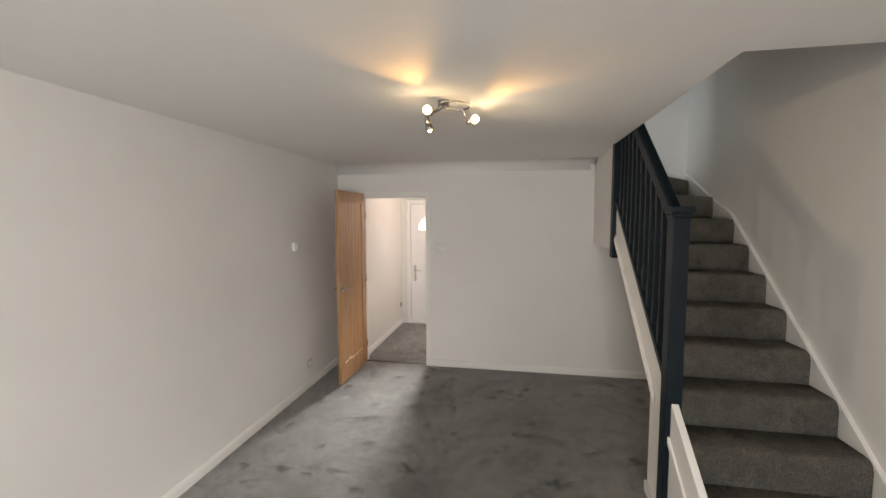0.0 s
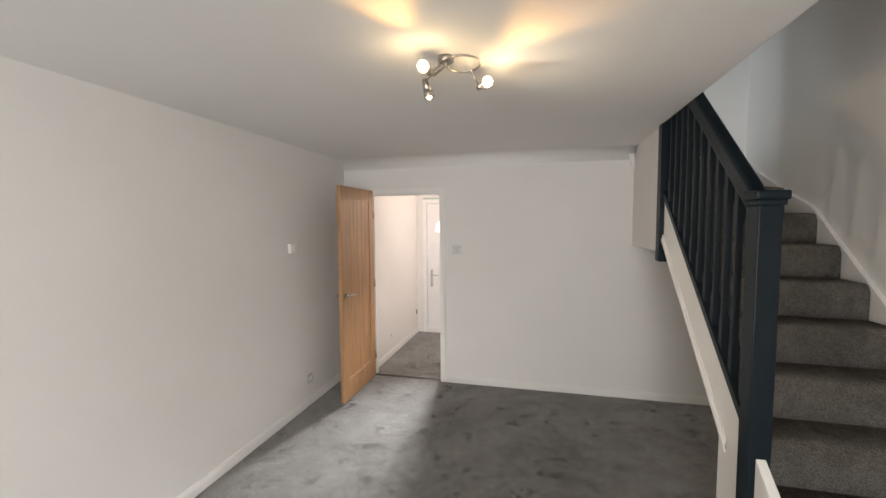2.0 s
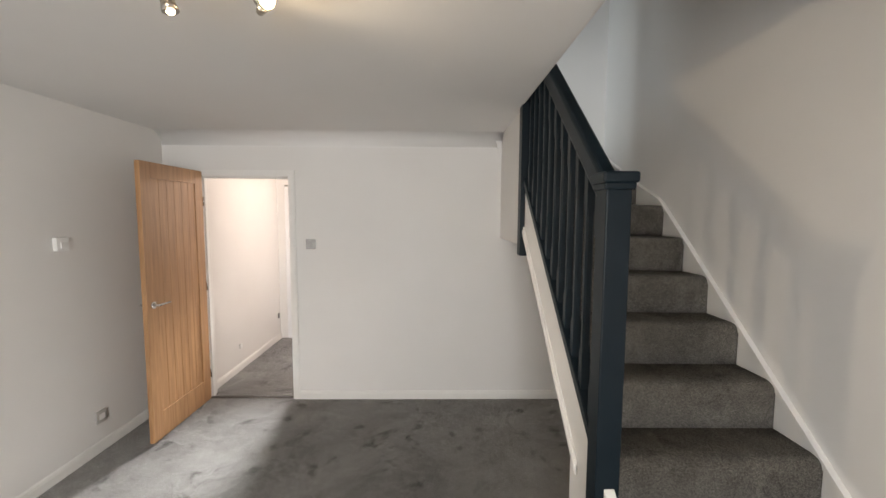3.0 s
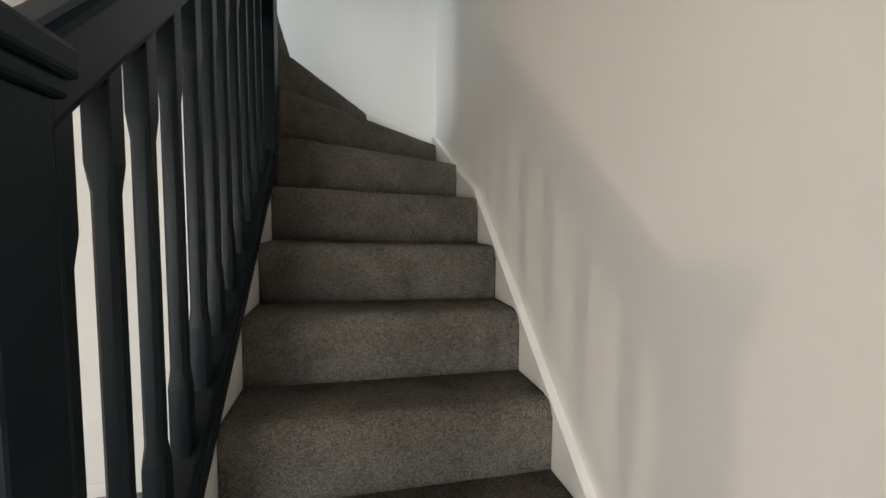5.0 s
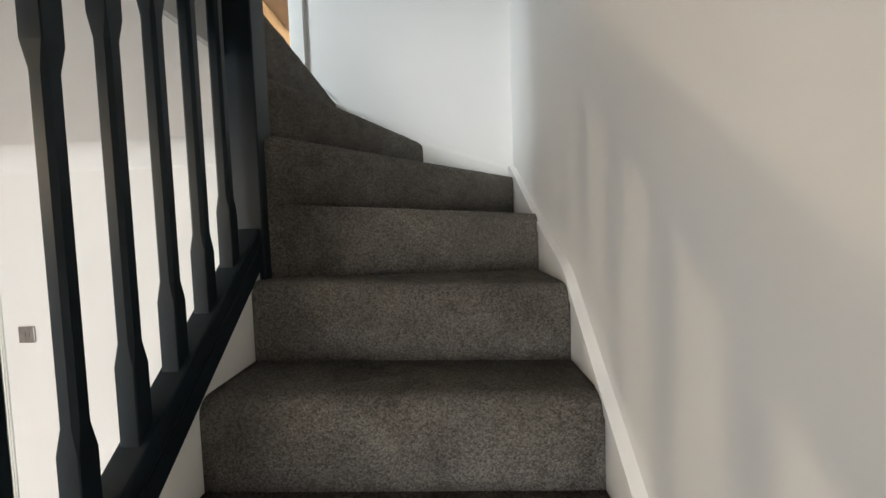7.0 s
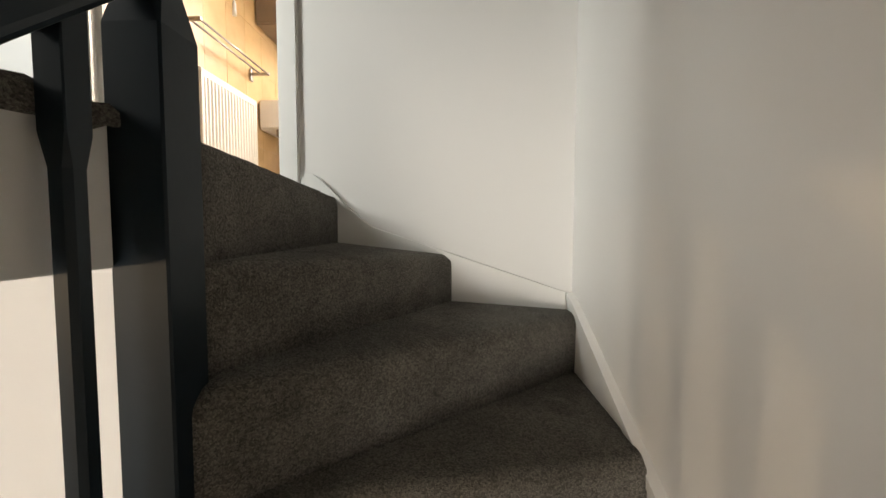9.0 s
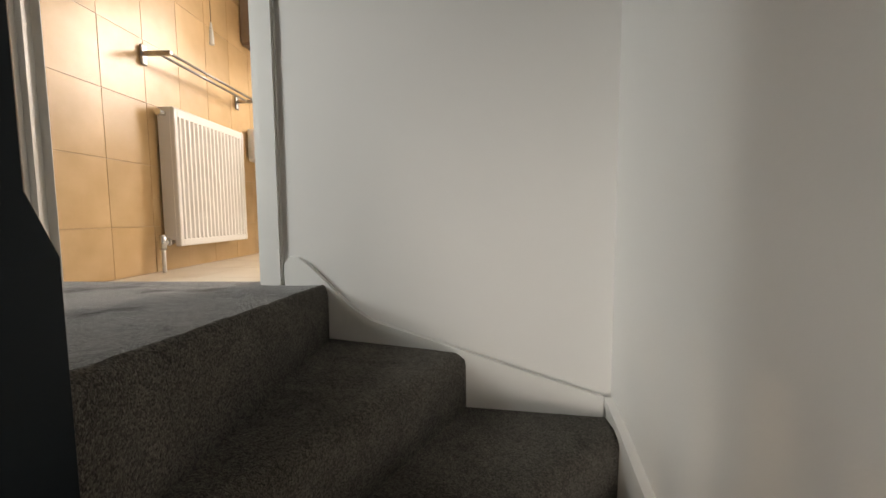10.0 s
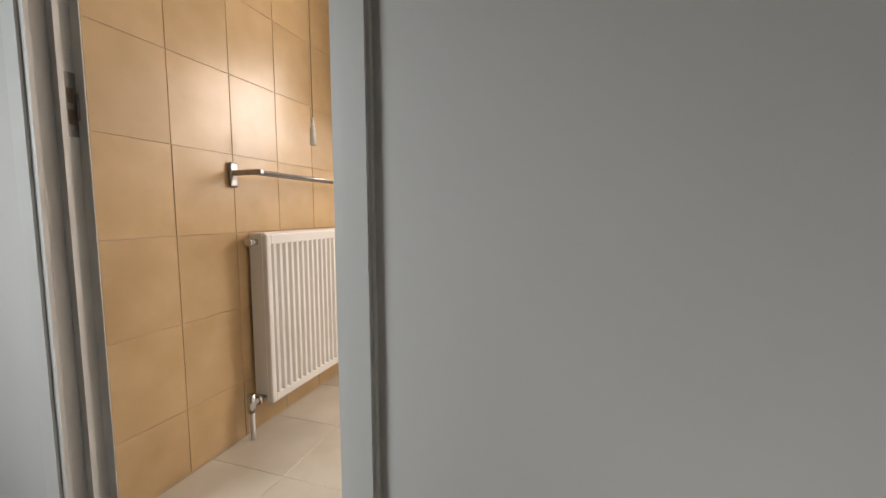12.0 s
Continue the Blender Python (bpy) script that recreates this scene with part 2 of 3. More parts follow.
def merged(*bms):
    """Several bmeshes joined into the first."""
    out = bms[0]
    for b in bms[1:]:
        me = bpy.data.meshes.new("tmp")
        b.to_mesh(me)
        b.free()
        out.from_mesh(me)
        bpy.data.meshes.remove(me)
    return out


def part(name, bm, mat, parent=None, label=""):
    me = bpy.data.meshes.new(name)
    bmesh.ops.recalc_face_normals(bm, faces=bm.faces)
    bm.to_mesh(me)
    bm.free()
    me.materials.append(mat)
    o = new(name, me)
    if parent:
        o.parent = parent
    if label:
        o["label"] = label
    return o


def thing(name, place, label, category, group="", kind=""):
    o = new(name)
    o.location = place
    bpy.context.view_layer.update()
    return tagged(o, label, category, group, kind)


def under(parent, *obs):
    """Parents parts built in world places, keeping them there."""
    for o in obs:
        o.parent = parent
        o.matrix_parent_inverse = Matrix.Translation(-Vector(parent.location))
    return obs[0]


def structure(name, bm, mat, label, category):
    return tagged(part(name, bm, mat), label, category, "", "structure")


# ---- shell: ground floor ----
structure("floor", box(XL - WT, XR + WT, YB - WT, 6.9, -0.12, 0.0), CARPET, "worn dark grey carpet with scattered stains across the floor", "floor")
structure("wall_west", box(XL - WT, XL, YB - WT, YF + WT, 0, CEIL), WALL, "plain off-white painted wall of the living room", "wall")
structure("wall_east", box(XR, XR + WT, YB - WT, 7.1, 0, UCEIL), WALL, "tall off-white painted wall beside the stairs", "wall")
DX0, DX1, DH = -1.232, -0.463, 2.018       # living room doorway
BX0, BX1, BH = 0.456, 1.226, UP + 2.0      # bathroom doorway
bm = box(XL, DX0, YF, YF + WT, 0, DH)
add_box(bm, DX1, XR, YF, YF + WT, 0, DH)
add_box(bm, XL, XR, YF, YF + WT, DH, UP)
add_box(bm, XL, BX0, YF, YF + WT, UP, BH)
add_box(bm, BX1, XR, YF, YF + WT, UP, BH)
add_box(bm, XL, XR, YF, YF + WT, BH, UCEIL)
structure("wall_north", bm, WALL, "off-white painted wall with two doorways, one above", "wall")
# window wall behind, with its opening
bm = box(XL, -0.6, YB - WT, YB, 0, CEIL)
add_box(bm, 1.8, XR, YB - WT, YB, 0, CEIL)
add_box(bm, -0.6, 1.8, YB - WT, YB, 0, 0.45)
add_box(bm, -0.6, 1.8, YB - WT, YB, 2.1, CEIL)
structure("wall_south", bm, WALL, "off-white painted wall with a wide window", "wall")
# ceiling with the stairwell left open
bm = box(XL - WT, WELL_X, YB - WT, YF, CEIL, UP - 0.02)
add_box(bm, WELL_X, XR, YB - WT, WELL_Y, CEIL, UP - 0.02)
add_box(bm, WELL_X, 1.412, 3.86, YF, CEIL, UP - 0.02)
structure("ceiling", bm, CEILM, "off-white plastered ceiling with an open stairwell", "ceiling")
# hall
structure("wall_hall_west", box(-1.41, -1.29, YF + WT, 6.78, 0, CEIL), WALL, "pinkish white painted wall of the hall", "wall")
structure("wall_hall_east", box(0.56, 0.68, YF + WT, 6.66, 0, CEIL), WALL, "off-white painted wall of the hall", "wall")
bm = box(-1.29, -1.19, 6.66, 6.78, 0, CEIL)
add_box(bm, -0.27, 0.68, 6.66, 6.78, 0, CEIL)
add_box(bm, -1.19, -0.27, 6.66, 6.78, 2.08, CEIL)
structure("wall_hall_north", bm, WALL, "off-white painted wall around the front door", "wall")
structure("ceiling_hall", box(-1.5, XR, YF + WT, 7.1, CEIL, UP - 0.03), CEILM, "off-white plastered hall ceiling", "ceiling")

# ---- shell: upper floor ----
bm = prism([(WELL_Y, UP - 0.018), (YF + 0.06, UP - 0.018), (YF + 0.06, LAND - 0.003), (YF - 0.02, LAND - 0.003), (3.92, LAND + 0.043), (WELL_Y, LAND + 0.043)], "x", -1.2, WELL_X - 0.005)
merged(bm, prism([(3.945, UP - 0.018), (YF - 0.001, UP - 0.018), (YF - 0.001, LAND - 0.003), (3.945, LAND + 0.041)], "x", WELL_X - 0.005, 1.428))
structure("landing_floor", bm, CARPET, "grey carpet laid over the landing", "floor")
structure("wall_landing_west", box(-1.32, -1.2, 1.7, YF, UP, UCEIL), WALL, "off-white painted landing wall", "wall")
bm = box(-1.2, XR, WELL_Y - 0.12, WELL_Y, UP - 0.02, UCEIL)
structure("wall_landing_south", bm, WALL, "off-white painted wall at the end of the stairwell", "wall")
structure("ceiling_upper", box(-1.32, XR + WT, 1.7, 7.2, UCEIL, UCEIL + 0.1), CEILM, "off-white plastered upper ceiling", "ceiling")
BW = 0.492                                  # tiled wall of the bathroom
structure("bathroom_floor", box(BW - 0.1, XR, YF + 0.05, 7.1, UP - 0.03, UP + 0.002), GROUT, "pale grout bed under bathroom floor tiles", "floor")
structure("wall_bathroom_west", box(BW - 0.12, BW, YF + 0.073, 7.1, UP, UCEIL), GROUT, "bathroom wall lined with beige tiles", "wall")
structure("wall_bathroom_north", box(BW, XR, 7.0, 7.1, UP, UCEIL), WALL, "white painted bathroom wall", "wall")


# ---- stairs ----
stairs = thing("staircase", (1.85, 2.2, 0), "narrow winding staircase covered in dark grey carpet", "staircase")


def step(poly, top, low, lift=0.0):
    """A carpeted step: a slab whose first two points are its rounded front edge; lift raises its inner end."""
    bm = prism(poly, "z", low, top)
    bm.edges.ensure_lookup_table()
    a, b = Vector((*poly[0], top)), Vector((*poly[1], top))
    front = [e for e in bm.edges if {tuple(round(c, 4) for c in v.co) for v in e.verts} == {tuple(round(c, 4) for c in a), tuple(round(c, 4) for c in b)}]
    bmesh.ops.bevel(bm, geom=front, offset=0.038, segments=6, affect="EDGES", profile=0.5)
    way = (b - a).normalized()
    along = [e for e in bm.edges if e.calc_length() > 0.3 and abs((e.verts[1].co - e.verts[0].co).normalized().dot(way)) > 0.98]
    bmesh.ops.subdivide_edges(bm, edges=along, cuts=44, use_grid_fill=True)
    out = Vector((way.y, -way.x, 0))
    for v in bm.verts:
        if v.co.z > low + 0.01 and (v.co - a).dot(out) > -0.04:
            q = v.co
            v.co = q + out * (noise.noise(q * 55) * 0.0028 + noise.noise(q * 9) * 0.004) + Vector((0, 0, noise.noise(q * 48 + Vector((7, 3, 1))) * 0.0022))
    for v in bm.verts:
        if v.co.z > low + 0.01:
            v.co.z += lift * max(0.0, (SX1 - v.co.x) / (SX1 - SX0))
    for f in bm.faces:
        f.smooth = f.calc_area() < 0.02
    return bm


for k in range(0, 8):
    y, z = nose_y(k), (k + 1) * RISE
    under(stairs, part("step", step([(SX0, y), (SX1, y), (SX1, y + GO + 0.03), (SX0, y + GO + 0.03)], z, max(0.001, z - RISE - 0.03), 0.002 * k), STAIR_CARPET_SHADED))
NEW = (1.433, 3.900)                         # centre of the upper newel
under(stairs, part("step", step([(SX0, 3.80), (SX1, 3.786), (SX1, 4.20), (SX0, 3.99)], 9 * RISE, 8 * RISE - 0.03, 0.030), STAIR_CARPET_SHADED))
under(stairs, part("winder_step", step([(SX0, 3.892), (SX1, 4.152), (SX1, 4.75), (SX0, 4.02)], 10 * RISE, 9 * RISE - 0.03, 0.050), STAIR_CARPET_SHADED))
under(stairs, part("winder_step", step([(1.474, 3.893), (SX1, 4.688), (SX1, 4.80), (1.80, 4.80), (1.474, 4.03)], 11 * RISE, 10 * RISE - 0.03, 0.055), STAIR_CARPET_SHADED))
under(stairs, part("winder_step", step([(1.452, 3.95), (1.870, 4.80), (1.424, 4.80), (1.424, 3.95)], 12 * RISE - 0.040, 11 * RISE - 0.03, 0.088), STAIR_CARPET_SHADED))
top_step = step([(1.446, 3.95), (1.441, 4.80), (1.424, 4.80), (1.424, 3.95)], LAND, 12 * RISE - 0.0128)
for v in top_step.verts:
    if v.co.z > LAND - 0.06:
        v.co.z += 0.047 * (4.80 - v.co.y) / 0.85
under(stairs, part("top_step", top_step, STAIR_CARPET_SHADED))

slope = RISE / GO


def line_z(y):
    """Height of the stair's nosing line at y."""
    return 5 * RISE + slope * (y - 2.865)


def curved(points, n=6):
    """A smooth line through plan points."""
    pts = [Vector(p) for p in points]
    pts = [2 * pts[0] - pts[1]] + pts + [2 * pts[-1] - pts[-2]]
    out = []
    for a, b, c, d in zip(pts, pts[1:], pts[2:], pts[3:]):
        for i in range(n):
            t = i / n
            out.append(tuple(0.5 * (2 * b + (c - a) * t + (2 * a - 5 * b + 4 * c - d) * t * t + (3 * b - a - 3 * c + d) * t ** 3)))
    return out + [tuple(pts[-2])]


# strings: boards beside the steps, with a planted moulding on top
ys = 1.99
top_line = [(ys, line_z(ys) - 0.010), (3.74, line_z(3.74) - 0.006)] + curved([(3.74, line_z(3.74) - 0.006), (3.86, 1.806), (4.10, 1.902), (4.30, 1.995)], 5)[1:] + [(4.71, 2.185), (4.795, 2.215)]
under(stairs, part("wall_string", prism(top_line + [(4.795, 1.6), (4.0, 1.4), (2.5, 0.001), (ys, 0.001)], "x", XR - 0.022, XR - 0.001), TRIM, label="white painted string board along the wall"))
cap_line = top_line + [(y, z - 0.028) for y, z in reversed(top_line)]
under(stairs, part("string_moulding", prism(cap_line, "x", XR - 0.028, XR - 0.0215), TRIM))
front_top = [(XR - 0.030, 2.217), (2.27, 2.221), (2.20, 2.245), (1.63, 2.435)] + curved([(1.575, 2.453), (1.53, 2.485), (1.484, 2.525), (1.43, 2.580), (1.375, 2.634)], 4) + [(1.35, 2.650), (1.322, 2.653), (1.306, 2.632)]
under(stairs, part("wall_string", prism(front_top + [(1.306, 2.50), (1.42, 2.15), (XR - 0.030, 1.65)], "y", YF - 0.020, YF - 0.001), TRIM, label="white painted string board curving up to the landing"))
under(stairs, part("string_moulding", prism(front_top[:-2] + [(x, z - 0.024) for x, z in reversed(front_top[:-2])], "y", YF - 0.0225, YF - 0.0195), TRIM))
OX0, OX1 = 1.420, 1.462
N1 = (1.434, 2.570)                         # centre of the lower newel
NH = 0.0425                                 # half its width
ya, yb = N1[1] + NH + 0.001, NEW[1] - NH - 0.001
outer = [(ya, line_z(ya) + 0.060), (yb, line_z(yb) + 0.060), (yb, line_z(yb) - 0.255), (ya + 0.16, line_z(ya + 0.16) - 0.275), (ya, line_z(ya) - 0.40)]
under(stairs, part("outer_string", prism(outer, "x", OX0, OX1, 0.003), TRIM, label="white painted outer string board"))
for d0, d1, o in ((-0.20, -0.265, 0.010), (-0.22, -0.25, 0.016)):
    bead = [(ya + 0.16, line_z(ya + 0.16) + d0), (yb, line_z(yb) + d0), (yb, line_z(yb) + d1), (ya + 0.16, line_z(ya + 0.16) + d1)]
    under(stairs, part("string_moulding", prism(bead, "x", OX0 - o, OX0 - 0.0005, 0.003), TRIM))
yc = N1[1] - NH - 0.001


def low_z(y):
    """Top of the low string in front of the newel."""
    return 0.755 + 0.74 * (y - yc)


low = [(1.955, 0.001), (1.955, low_z(1.955)), (yc, low_z(yc)), (yc, 0.001)]
under(stairs, part("lower_string", prism(low, "x", OX0, OX1 - 0.004, 0.004), TRIM, label="low white string board beside the first steps"))
bead = [(2.0, low_z(2.0) - 0.19), (yc, low_z(yc) - 0.19), (yc, low_z(yc) - 0.23), (2.0, low_z(2.0) - 0.23)]
under(stairs, part("string_moulding", prism(bead, "x", OX0 - 0.014, OX0 - 0.0005, 0.003), TRIM))
under(stairs, part("apron_panel", box(1.413, 1.421, NEW[1] + NH + 0.001, YF - 0.002, 1.489, UP - 0.02), WALL, label="white apron panel closing the side of the winders"))
under(stairs, part("soffit", box(1.421, XR - 0.003, 3.89, YF - 0.002, 1.489, 1.507), WALL))
soff = [(2.86, line_z(2.86) - 0.255), (3.89, line_z(3.89) - 0.255), (3.89, line_z(3.89) - 0.275), (2.86, line_z(2.86) - 0.275)]
under(stairs, part("soffit", prism(soff, "x", OX1, XR - 0.003, 0), WALL))
under(stairs, part("support_board", box(OX0 + 0.006, OX1 - 0.004, ya + 0.001, 2.88, 0.0, line_z(2.80) - 0.22, 0.003), TRIM, label="white upright board under the string"))
under(stairs, part("support_skirting", box(OX0 - 0.010, OX0 + 0.0055, ya + 0.001, 2.885, 0.0, 0.075, 0.004), TRIM))

# ---- banister ----
banister = thing("banister", (N1[0], N1[1], 0), "black painted timber banister with chamfered square balusters", "banister")
under(banister, part("newel_post", box(N1[0] - NH, N1[0] + NH, N1[1] - NH, N1[1] + NH, 0.001, 1.780, 0.005, 2), BLACK))
cap = merged(box(N1[0] - 0.052, N1[0] + 0.052, N1[1] - 0.052, N1[1] + 0.052, 1.777, 1.800, 0.006, 2), box(N1[0] - 0.060, N1[0] + 0.060, N1[1] - 0.060, N1[1] + 0.060, 1.798, 1.835, 0.009, 3))
under(banister, part("newel_cap", cap, BLACK))


def upper_newel(x, y):
    """A square post, slimmer and chamfered above the landing."""
    bm = bmesh.new()
    loops = []
    for z, h, c in ((1.425, 0.038, 0.2), (1.431, NH, 0.08), (2.74, NH, 0.08), (2.80, 0.033, 0.35), (3.38, 0.033, 0.35), (3.44, NH, 0.08), (3.56, NH, 0.08)):
        k = h * (1 - c)
        loops.append([bm.verts.new((x + a, y + b, z)) for a, b in ((h, -k), (h, k), (k, h), (-k, h), (-h, k), (-h, -k), (-k, -h), (k, -h))])
    for a, b in zip(loops, loops[1:]):
        for i in range(8):
            bm.faces.new((a[i], a[(i + 1) % 8], b[(i + 1) % 8], b[i]))
    bm.faces.new(loops[0][::-1])
    bm.faces.new(loops[-1])
    return bm


under(banister, part("newel_post", upper_newel(*NEW), BLACK))


def sloped(y0, y1, dz0, dz1, x0, x1, bevel):
    return prism([(y0, line_z(y0) + dz0), (y1, line_z(y1) + dz0), (y1, line_z(y1) + dz1), (y0, line_z(y0) + dz1)], "x", x0, x1, bevel, 3)


under(banister, part("handrail", sloped(ya, yb, 0.960, 1.076, 1.402, 1.466, 0.016), BLACK))
under(banister, part("base_rail", merged(sloped(ya, yb, 0.0605, 0.116, 1.408, 1.4665, 0.005), sloped(ya, yb, 0.004, 0.062, 1.4625, 1.4675, 0.001)), BLACK))


def baluster(x, y, z0, z1, h=0.0175):
    """Square ends, slimmer chamfered middle."""
    bm = bmesh.new()
    rings = ((z0, h, 0.1), (z0 + 0.15, h, 0.1), (z0 + 0.19, h * 0.86, 0.45), (z1 - 0.21, h * 0.86, 0.45), (z1 - 0.17, h, 0.1), (z1, h, 0.1))
    loops = []
    for z, s, c in rings:
        k = s * (1 - c)
        loops.append([bm.verts.new((x + a, y + b, z)) for a, b in ((s, -k), (s, k), (k, s), (-k, s), (-s, k), (-s, -k), (-k, -s), (k, -s))])
    for a, b in zip(loops, loops[1:]):
        for i in range(8):
            bm.faces.new((a[i], a[(i + 1) % 8], b[(i + 1) % 8], b[i]))
    bm.faces.new(loops[0][::-1])
    bm.faces.new(loops[-1])
    return bm


for i in range(11):
    y = 2.668 + 0.109 * i
    under(banister, part("baluster", baluster(1.434, y, line_z(y) + 0.09, line_z(y) + 1.0), BLACK))

# ---- baseboards ----
def skirting(pts_from, pts_to, inward, label, name="baseboard"):
    """A moulded baseboard between two floor points; inward is the way into the room."""
    a, b, n = Vector((*pts_from, 0)), Vector((*pts_to, 0)), Vector((*inward, 0))
    prof = [(0.001, 0.0), (0.016, 0.0), (0.016, 0.052), (0.013, 0.058), (0.013, 0.064), (0.007, 0.076), (0.001, 0.078)]
    bm = bmesh.new()
    va = [bm.verts.new(a + n * p + Vector((0, 0, z))) for p, z in prof]
    vb = [bm.verts.new(b + n * p + Vector((0, 0, z))) for p, z in prof]
    bm.faces.new(va)
    bm.faces.new(vb[::-1])
    for i in range(len(prof)):
        j = (i + 1) % len(prof)
        bm.faces.new((va[i], va[j], vb[j], vb[i]))
    return structure(name, bm, TRIM, label, "baseboard")


skirting((XL, YB), (XL, YF), (1, 0), "white moulded baseboard along the living room wall")
skirting((DX1 + 0.06, YF), (XR, YF), (0, -1), "white moulded baseboard below the wall switch")
skirting((-1.29, YF + WT), (-1.29, 6.66), (1, 0), "white moulded baseboard in the hall")
skirting((DX1 + 0.06, YF + WT), (0.56, YF + WT), (0, 1), "white moulded baseboard behind the hall side of the wall")
skirting((XL, YB), (XR, YB), (0, 1), "white moulded baseboard under the window wall")


# ---- cove between wall and ceiling ----
def cove(a, b, inward, name="cove_trim", r=0.125):
    """A concave plaster cove from a to b under the ceiling."""
    a, b, n = Vector((*a, CEIL)), Vector((*b, CEIL)), Vector((*inward, 0))
    prof = [(0.0005, -0.0005), (0.0005, -r)] + [(r - r * math.cos(radians(q)), -r + r * math.sin(radians(q))) for q in range(5, 90, 8)] + [(r, -0.0005)]
    bm = bmesh.new()
    va = [bm.verts.new(a + n * p + Vector((0, 0, z))) for p, z in prof]
    vb = [bm.verts.new(b + n * p + Vector((0, 0, z))) for p, z in prof]
    bm.faces.new(va)
    bm.faces.new(vb[::-1])
    for i in range(len(prof)):
        j = (i + 1) % len(prof)
        f = bm.faces.new((va[i], va[j], vb[j], vb[i]))
        f.smooth = 1 < i < len(prof) - 1
    return structure(name, bm, CEILM, "soft white plaster cove along the ceiling edge", "cove")


cove((XL - 0.01, YF), (1.412, YF), (0, -1))


# ---- door sets ----
def architrave(bm, x0, x1, y, z0, z1, out, w=0.058, d=0.016):
    """A moulded surround on the wall face y; out is -1 or 1 for the way it stands proud."""
    for wa, wb, dd in ((0.0, w, d * 0.6), (w * 0.25, w * 0.92, d)):
        ya_, yb_ = sorted((y + out * 0.0005, y + out * dd))
        add_box(bm, x0 - wb, x0 - wa, ya_, yb_, z0, z1 + wb)
        add_box(bm, x1 + wa, x1 + wb, ya_, yb_, z0, z1 + wb)
        add_box(bm, x0 - wa, x1 + wa, ya_, yb_, z1 + wa, z1 + wb)


FT = 0.012
frame_1 = thing("door_1", (DX0, YF, 0), "white painted door lining and architrave around the doorway", "door frame", kind="structure")
bm = bmesh.new()
architrave(bm, DX0, DX1, YF, 0.0, DH, -1)
under(frame_1, part("architrave", bm, TRIM))
bm = bmesh.new()
architrave(bm, DX0, DX1, YF + WT, 0.0, DH, 1, 0.045)
under(frame_1, part("architrave", bm, TRIM))
bm = bmesh.new()
add_box(bm, DX0, DX0 + FT, YF + 0.045, YF + 0.085, 0, DH - FT)
add_box(bm, DX1 - FT, DX1, YF + 0.045, YF + 0.085, 0, DH - FT)
add_box(bm, DX0, DX1, YF + 0.045, YF + 0.085, DH - FT, DH - 0.0005)
under(frame_1, part("door_stop", bm, TRIM))
under(frame_1, part("threshold_strip", box(DX0, DX1, YF + 0.01, YF + 0.045, 0.0, 0.008, 0.002), DARKMETAL, label="dark metal carpet threshold strip"))

# oak door leaf, standing open at a right angle
LX0, LX1 = DX0 - 0.012, DX0 + 0.023
LY0, LY1, LZ0, LZ1 = YF - 0.752, YF - 0.012, 0.014, 2.060
oak_door = thing("oak_door", (DX0, YF - 0.012, 0), "open oak veneer door with vertical planks, standing ajar", "door")
ST = 0.105
under(oak_door, part("stile", box(LX0, LX1, LY0, LY0 + ST, LZ0, LZ1, 0.002), OAK))
under(oak_door, part("stile", box(LX0, LX1, LY1 - ST, LY1, LZ0, LZ1, 0.002), OAK))
under(oak_door, part("top_rail", box(LX0, LX1, LY0 + ST, LY1 - ST, LZ1 - 0.115, LZ1, 0.002), OAK))
under(oak_door, part("bottom_rail", box(LX0, LX1, LY0 + ST, LY1 - ST, LZ0, LZ0 + 0.20, 0.002), OAK))
PW = (LY1 - LY0 - 2 * ST) / 6
for i in range(6):
    under(oak_door, part("plank", box(LX0 + 0.009, LX1 - 0.009, LY0 + ST + PW * i + 0.0005, LY0 + ST + PW * (i + 1) - 0.0005, LZ0 + 0.20, LZ1 - 0.115, 0.0025, 1), OAK))
for side, x in ((1, LX1), (-1, LX0)):
    hy, hz = LY0 + 0.06, 1.03
    rose = under(oak_door, part("handle", merged(tube((x, hy, hz), (x + side * 0.010, hy, hz), 0.026, 24), tube((x + side * 0.008, hy, hz), (x + side * 0.045, hy, hz), 0.009),
                                                tube((x + side * 0.043, hy - 0.008, hz), (x + side * 0.047, hy + 0.115, hz), 0.0095, 14, 0.0075)), CHROME, label="chrome lever handle on a round rose"))
for z in (0.25, 1.05, 1.8):
    under(oak_door, part("hinge", merged(tube((LX1 + 0.004, LY1 + 0.004, z - 0.04), (LX1 + 0.004, LY1 + 0.004, z + 0.04), 0.006), box(LX1 - 0.02, LX1 + 0.002, LY1, LY1 + 0.002, z - 0.04, z + 0.04)), CHROME))

# front door at the end of the hall
front = thing("front_door", (-0.740, 6.68, 0), "white plastic front door with an arched fanlight", "door")
FX0, FX1, FZ = -1.190, -0.270, 2.06
bm = box(FX0, FX0 + 0.06, 6.645, 6.72, 0.0, FZ, 0.006)
for b_ in (box(FX1 - 0.06, FX1, 6.645, 6.72, 0.0, FZ, 0.006), box(FX0 + 0.06, FX1 - 0.06, 6.645, 6.72, FZ - 0.06, FZ, 0.006), box(FX0 + 0.06, FX1 - 0.06, 6.645, 6.72, 0.0, 0.04, 0.006)):
    merged(bm, b_)
under(front, part("door_frame", bm, UPVC))
under(front, part("door_leaf", box(FX0 + 0.066, FX1 - 0.066, 6.665, 6.71, 0.045, FZ - 0.066, 0.006), UPVC))
FC, FZ0, FR = -0.730, 1.56, 0.27


